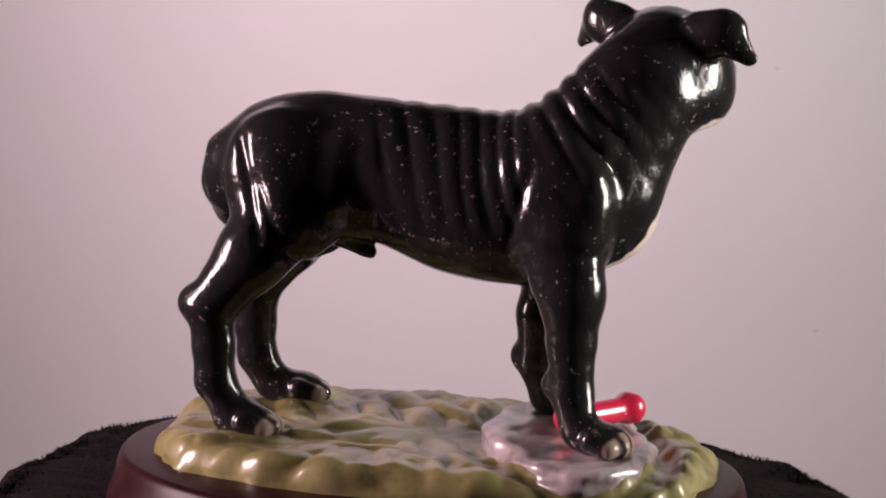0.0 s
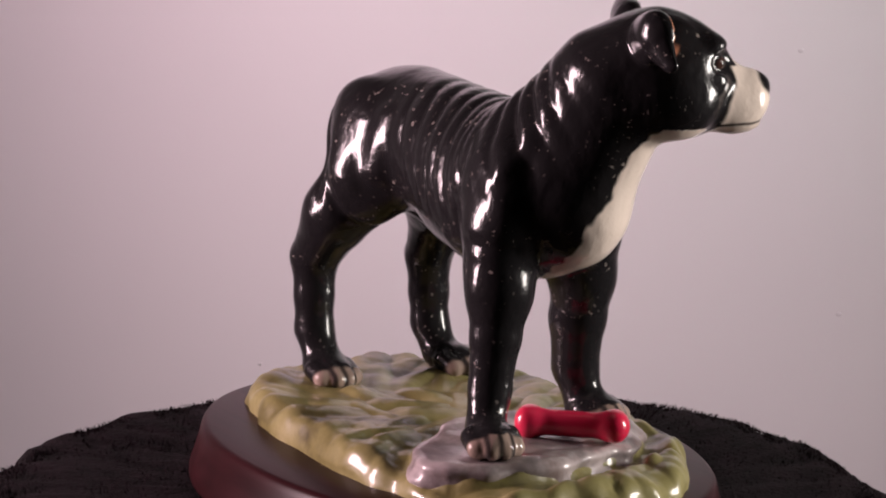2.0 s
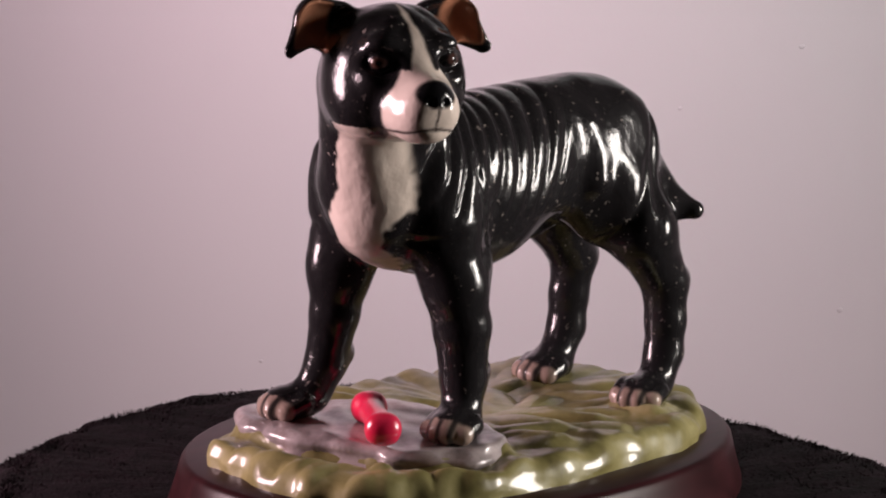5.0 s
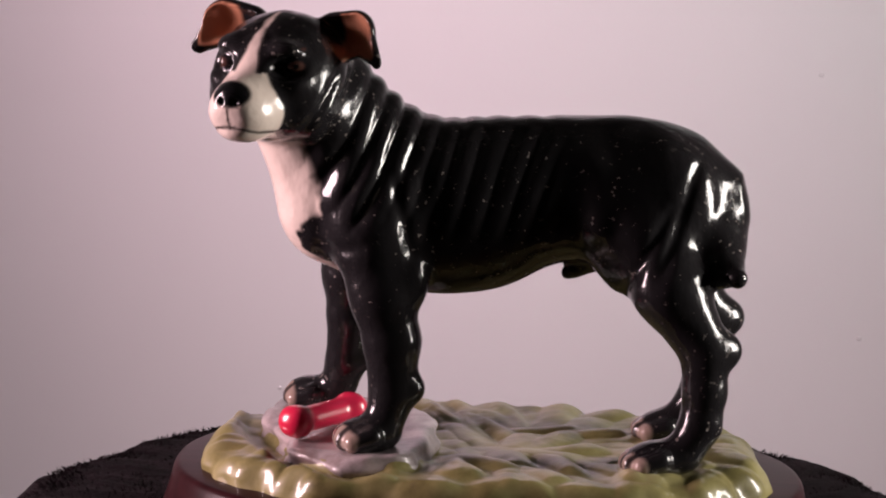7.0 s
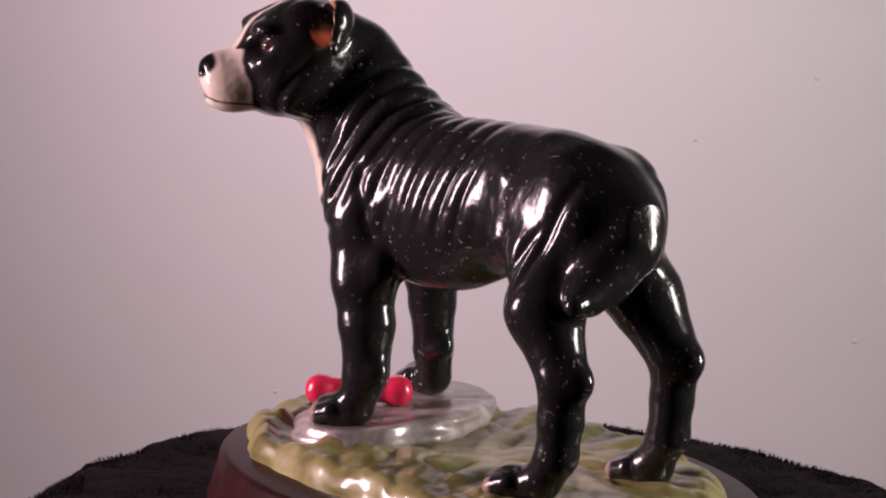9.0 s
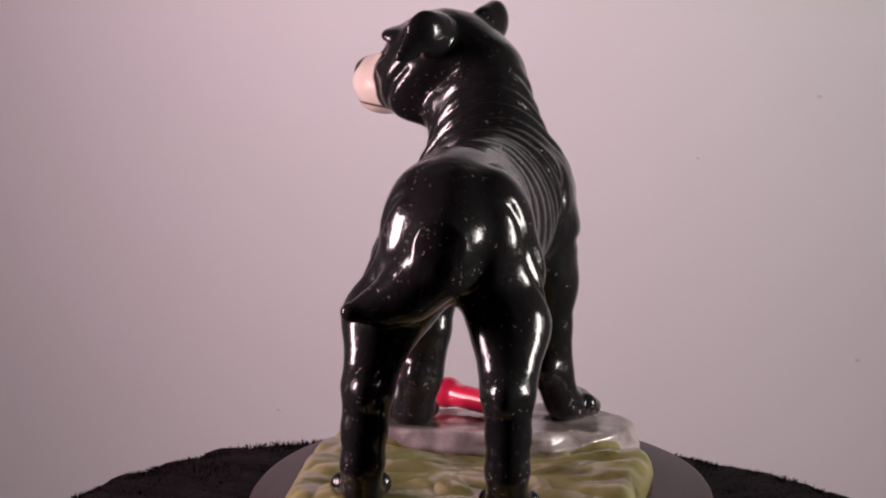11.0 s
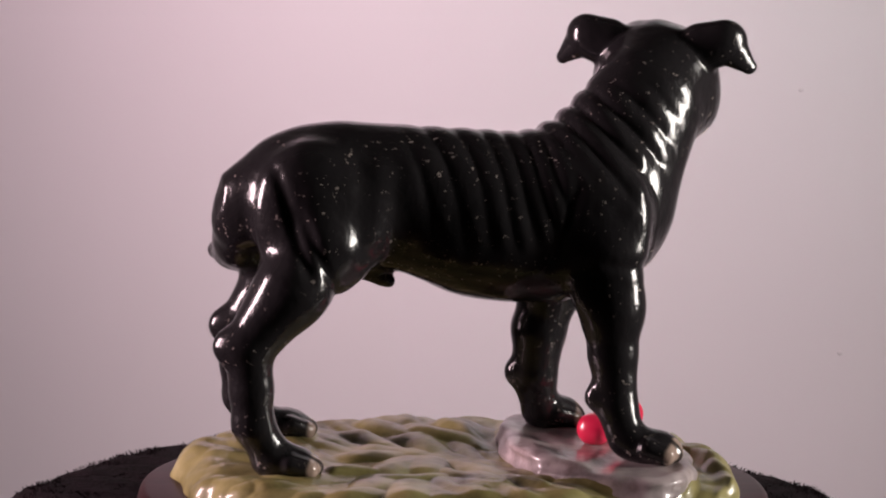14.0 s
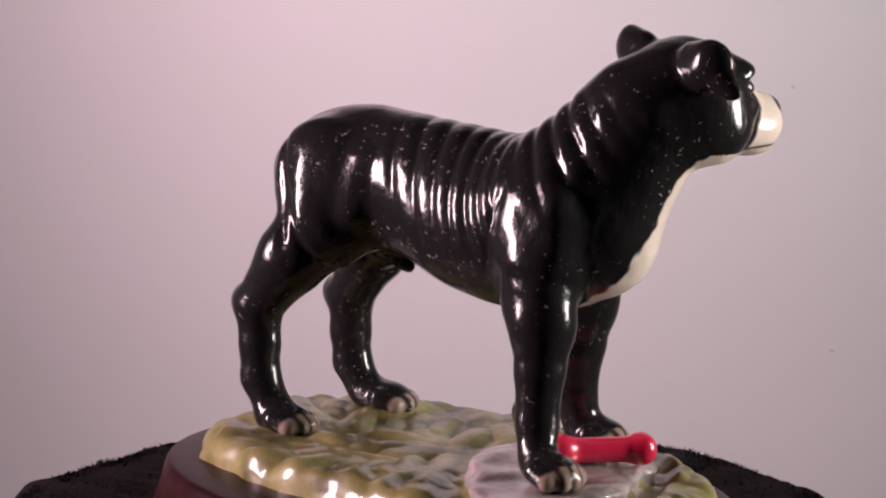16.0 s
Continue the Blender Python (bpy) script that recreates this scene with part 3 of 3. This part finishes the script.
    ribs = ridge((run + 3.2 * smooth_noise(x, y, z, 0.045, 46)) * (math.pi / 10.2)) + 0.03 * np.sin(run * (2 * math.pi / 5.1) + 2.0 * smooth_noise(x, y, z, 0.05, 36))
    mask = ease(-34, -18, x) * (1 - ease(26, 42, x)) * ease(80, 92, z) * (1 - 0.7 * ease(116, 132, z)) * np.maximum(0.8 + 1.0 * smooth_noise(x, y, z, 0.05, 32), 0.4)
    along = (x - 45) * 0.80 + (y - 4) * 0.20 + (z - 102) * 0.52
    folds = ridge((along + 3.4 * warp) * (math.pi / 8.6))
    back = ease(-6, 8, along) * (1 - ease(40, 50, along)) * (1 - ease(2, 30, (x - 45) - 0.65 * (z - 102))) * ease(80, 96, z) * (1 - ease(146, 152, z))
    f.d += (2.0 * ribs * np.clip(mask, 0, 1) + 1.55 * folds * back * (0.75 + 0.8 * smooth_noise(x, y, z, 0.08, 37))).astype(np.float32)
    f.d += ((0.22 * smooth_noise(x, y, z, 0.14, 33) * (0.9 + 0.1 * ease(60, 75, z)) + 0.8 * smooth_noise(x, y, z, 0.06, 34) * ease(60, 75, z) * (1 - ease(60, 75, x))) * ease(15, 30, z)).astype(np.float32)
    # furrows behind the thigh and along the shoulder, loose skin of the neck and cheeks
    flank = ease(10, 15, np.abs(y - 5))
    thigh = np.exp(-((x + 73 + 0.30 * (z - 95)) / 2.6) ** 2) * ease(72, 82, z) * (1 - ease(112, 122, z))
    thigh = thigh + 0.8 * np.exp(-((x + 62 + 0.45 * (z - 85) + 2 * warp) / 2.4) ** 2) * ease(60, 70, z) * (1 - ease(94, 106, z))
    blade = np.exp(-((x - 33 - 0.25 * (z - 95)) / 2.4) ** 2) * ease(74, 84, z) * (1 - ease(104, 116, z))
    point = np.exp(-((z - 80.5 + 0.12 * (x - 55)) / 2.6) ** 2) * ease(44, 52, x) * ease(19, 24, np.abs(y - 5))
    f.d += (1.1 * point).astype(np.float32)
    # uneven hollows over the ribs and thighs
    lump = 1.5 * smooth_noise(x * 1.25, y, z, 0.105, 51) + 0.55 * smooth_noise(x, y, z, 0.19, 52)
    rear = ease(-74, -62, x) * (1 - 0.6 * ease(-30, -15, x)) * (1 - ease(36, 48, x)) * ease(76, 88, z) * (1 - ease(116, 126, z))
    f.d += (lump * rear * 0.75).astype(np.float32)
    f.d += (flank * (1.5 * thigh + 1.1 * blade)).astype(np.float32)
    fw = (x - HEAD_X) * HF[0] + (y - HEAD_Y) * HF[1]
    loose = ease(52, 66, x) * ease(80, 95, z) * (1 - ease(10, 18, fw)) * (1 - ease(146, 153, z))
    streak = ridge((x * 0.8 - 0.42 * z + 0.3 * y + 5 * warp) * (math.pi / 9.0))
    f.d += (loose * (0.3 * streak * (0.5 + 0.8 * smooth_noise(x, y, z, 0.07, 38)) + 0.3 * smooth_noise(x, y, z, 0.11, 39))).astype(np.float32)
    rt = (x - HEAD_X) * HF[1] - (y - HEAD_Y) * HF[0]
    brow = ease(-6, 4, fw) * (1 - ease(20, 26, fw)) * ease(126, 134, z) * (1 - ease(18, 23, np.abs(rt)))
    knit = ridge((np.abs(rt) * 0.75 + (z - 158) * 0.9 + 2 * warp) * (math.pi / 7.0)) * ease(153, 158, z)
    f.d += (brow * (0.55 * smooth_noise(x, y, z, 0.2, 45) + 0.5 * knit)).astype(np.float32)
    breast = ease(62, 70, x) * ease(66, 76, z) * (1 - ease(118, 126, z))
    f.d += (breast * (0.9 * smooth_noise(x * 0.5, y * 0.6, z * 1.3 - y * 0.5, 0.19, 43) + 0.15 * smooth_noise(x, y, z * 0.6, 0.30, 44))).astype(np.float32)
    verts, faces = f.mesh()
    return net_part("dog", verts, faces, GLAZE, parent, "glossy black ceramic dog with white chest and muzzle", paint_dog(verts))


def paint_dog(v):
    """Brushed colours: black coat, cream chest, muzzle, blaze and toes, tan ears, brown eyes."""
    x, y, z = v.T
    rag = smooth_noise(x, y, z, 0.9, 41) * 0.8 + smooth_noise(x, y, z, 0.3, 42) * 1.2
    fw = (x - HEAD_X) * HF[0] + (y - HEAD_Y) * HF[1]
    rt = (x - HEAD_X) * HF[1] - (y - HEAD_Y) * HF[0]
    col = np.tile(np.array([0.014, 0.013, 0.0142]), (len(v), 1))

    def lay(mask, colour):
        nonlocal col
        m = np.clip(mask, 0, 1)[:, None]
        col = col * (1 - m) + np.array(colour) * m

    def soft(d, w=0.8):
        return ease(-w, w, d)

    cream = (0.78, 0.66, 0.58)
    # chest
    mid = 11 + (z - 76) * 0.36
    half = np.interp(z, [62, 68, 76, 88, 98, 110, 120, 126], [3, 8, 11, 12.5, 12.5, 10.5, 9.5, 9])
    lay(soft(half - np.abs(y - mid) + 1.4 * rag) * ease(-3, 3, x - np.where(z > 90, 60 + (z - 90) * 0.42, 60 - (90 - z) * 0.75)) * (z < 128) * (z > 58), cream)
    # muzzle, jaw and blaze
    gate = 21.5 + 4.0 * ease(134, 148, z) - 10 * (1 - ease(122, 128, z)) + np.abs(rt) * 0.45
    lay(soft(fw - gate + 0.6 * rag) * (z < 150) * (z > 112), cream)
    strip = np.interp(z, [142, 150, 157, 164, 170], [8.5, 4.6, 2.3, 1.3, 0.6])
    lay(soft(strip - np.abs(rt) + 0.35 * rag) * (fw > 6) * (z > 140), cream)
    # ears
    for q in (-1, 1):
        r = rt * q
        hollow = ear_shape(fw, r, z)[1]
        lay(soft(0.7 - hollow, 0.4) * ease(21, 23.5, r) * ease(151.5, 154.5, z + 0.3 * (r - 22)), (0.56, 0.25, 0.15))
    # nose, mouth, eyes
    lay(soft(1.0 - (np.sqrt(((fw - 41) / 5.0) ** 2 + (rt / 6.2) ** 2 + ((z - 142.0) / 4.7) ** 2) - 1) * 4, 0.4) * (fw > 38), (0.006, 0.006, 0.007))
    lip = 130.6 - 0.10 * np.maximum(0, 34 - fw) * 0.8 - 0.022 * np.minimum(np.abs(rt), 9) ** 2
    lay(soft(0.5 - np.abs(z - lip), 0.35) * (fw > 20) * (fw < 46), (0.015, 0.010, 0.010))
    lay(soft(0.45 - np.abs(rt), 0.3) * (fw > 38) * (z < 138) * (z > 130), (0.02, 0.012, 0.012))
    for e in EYES:
        r = np.sqrt((x - e[0]) ** 2 + (y - e[1]) ** 2 + (z - e[2]) ** 2)
        c = np.array(e)
        sgn = 1 if e is EYES[0] else -1
        dirn = np.array([HF[0] * 0.8 + HF[1] * 0.6 * sgn, HF[1] * 0.8 - HF[0] * 0.6 * sgn, 0.05])
        p = v - c
        up, across = p[:, 2], p[:, 0] * (-dirn[1]) + p[:, 1] * dirn[0]
        front = (p @ dirn) > 0.5
        near = r < 8
        lay(soft(1 - np.sqrt((across / 3.2) ** 2 + (up / 2.0) ** 2), 0.2) * front * near, (0.085, 0.04, 0.034))
        lay(soft(1 - np.sqrt((across / 2.3) ** 2 + (up / 1.9) ** 2), 0.2) * front * near, (0.05, 0.022, 0.016))
        lay(soft(1.1 - np.hypot(across, up), 0.3) * front * near, (0.004, 0.004, 0.004))
    # toes
    for px, py, pz, turn in PAWS:
        c, s = math.cos(radians(turn)), math.sin(radians(turn))
        f = (x - px) * c + (y - py) * s
        w = -(x - px) * s + (y - py) * c
        tip = soft(f - (1.3 - 0.03 * w * w) + 0.35 * rag, 0.9) * (np.abs(w) < 14) * (f < 14) * (z < pz + 5.5)
        lines = soft(np.abs(np.abs(np.abs(w) - 2.5) - 2.45) - 0.95, 0.5)
        lay(tip * (0.08 + 0.92 * lines), (0.31, 0.23, 0.19))
    return col


def dog_figurine():
    root = new("dog_figurine")
    tagged(root, "glossy ceramic black and white dog figurine on oval plinth", "figurine")
    wooden_plinth(root)
    grass_base(root)
    stone_slab(root)
    toy_bone(root)
    ceramic_dog(root)
    return root


figurine = dog_figurine()


def motions():
    turns = [(t, pose(0, 0, 0, 0, 0, a)) for t, a in TABLE_TURNS]
    walk(figurine, turns)
    walk(stand, turns)


motions()
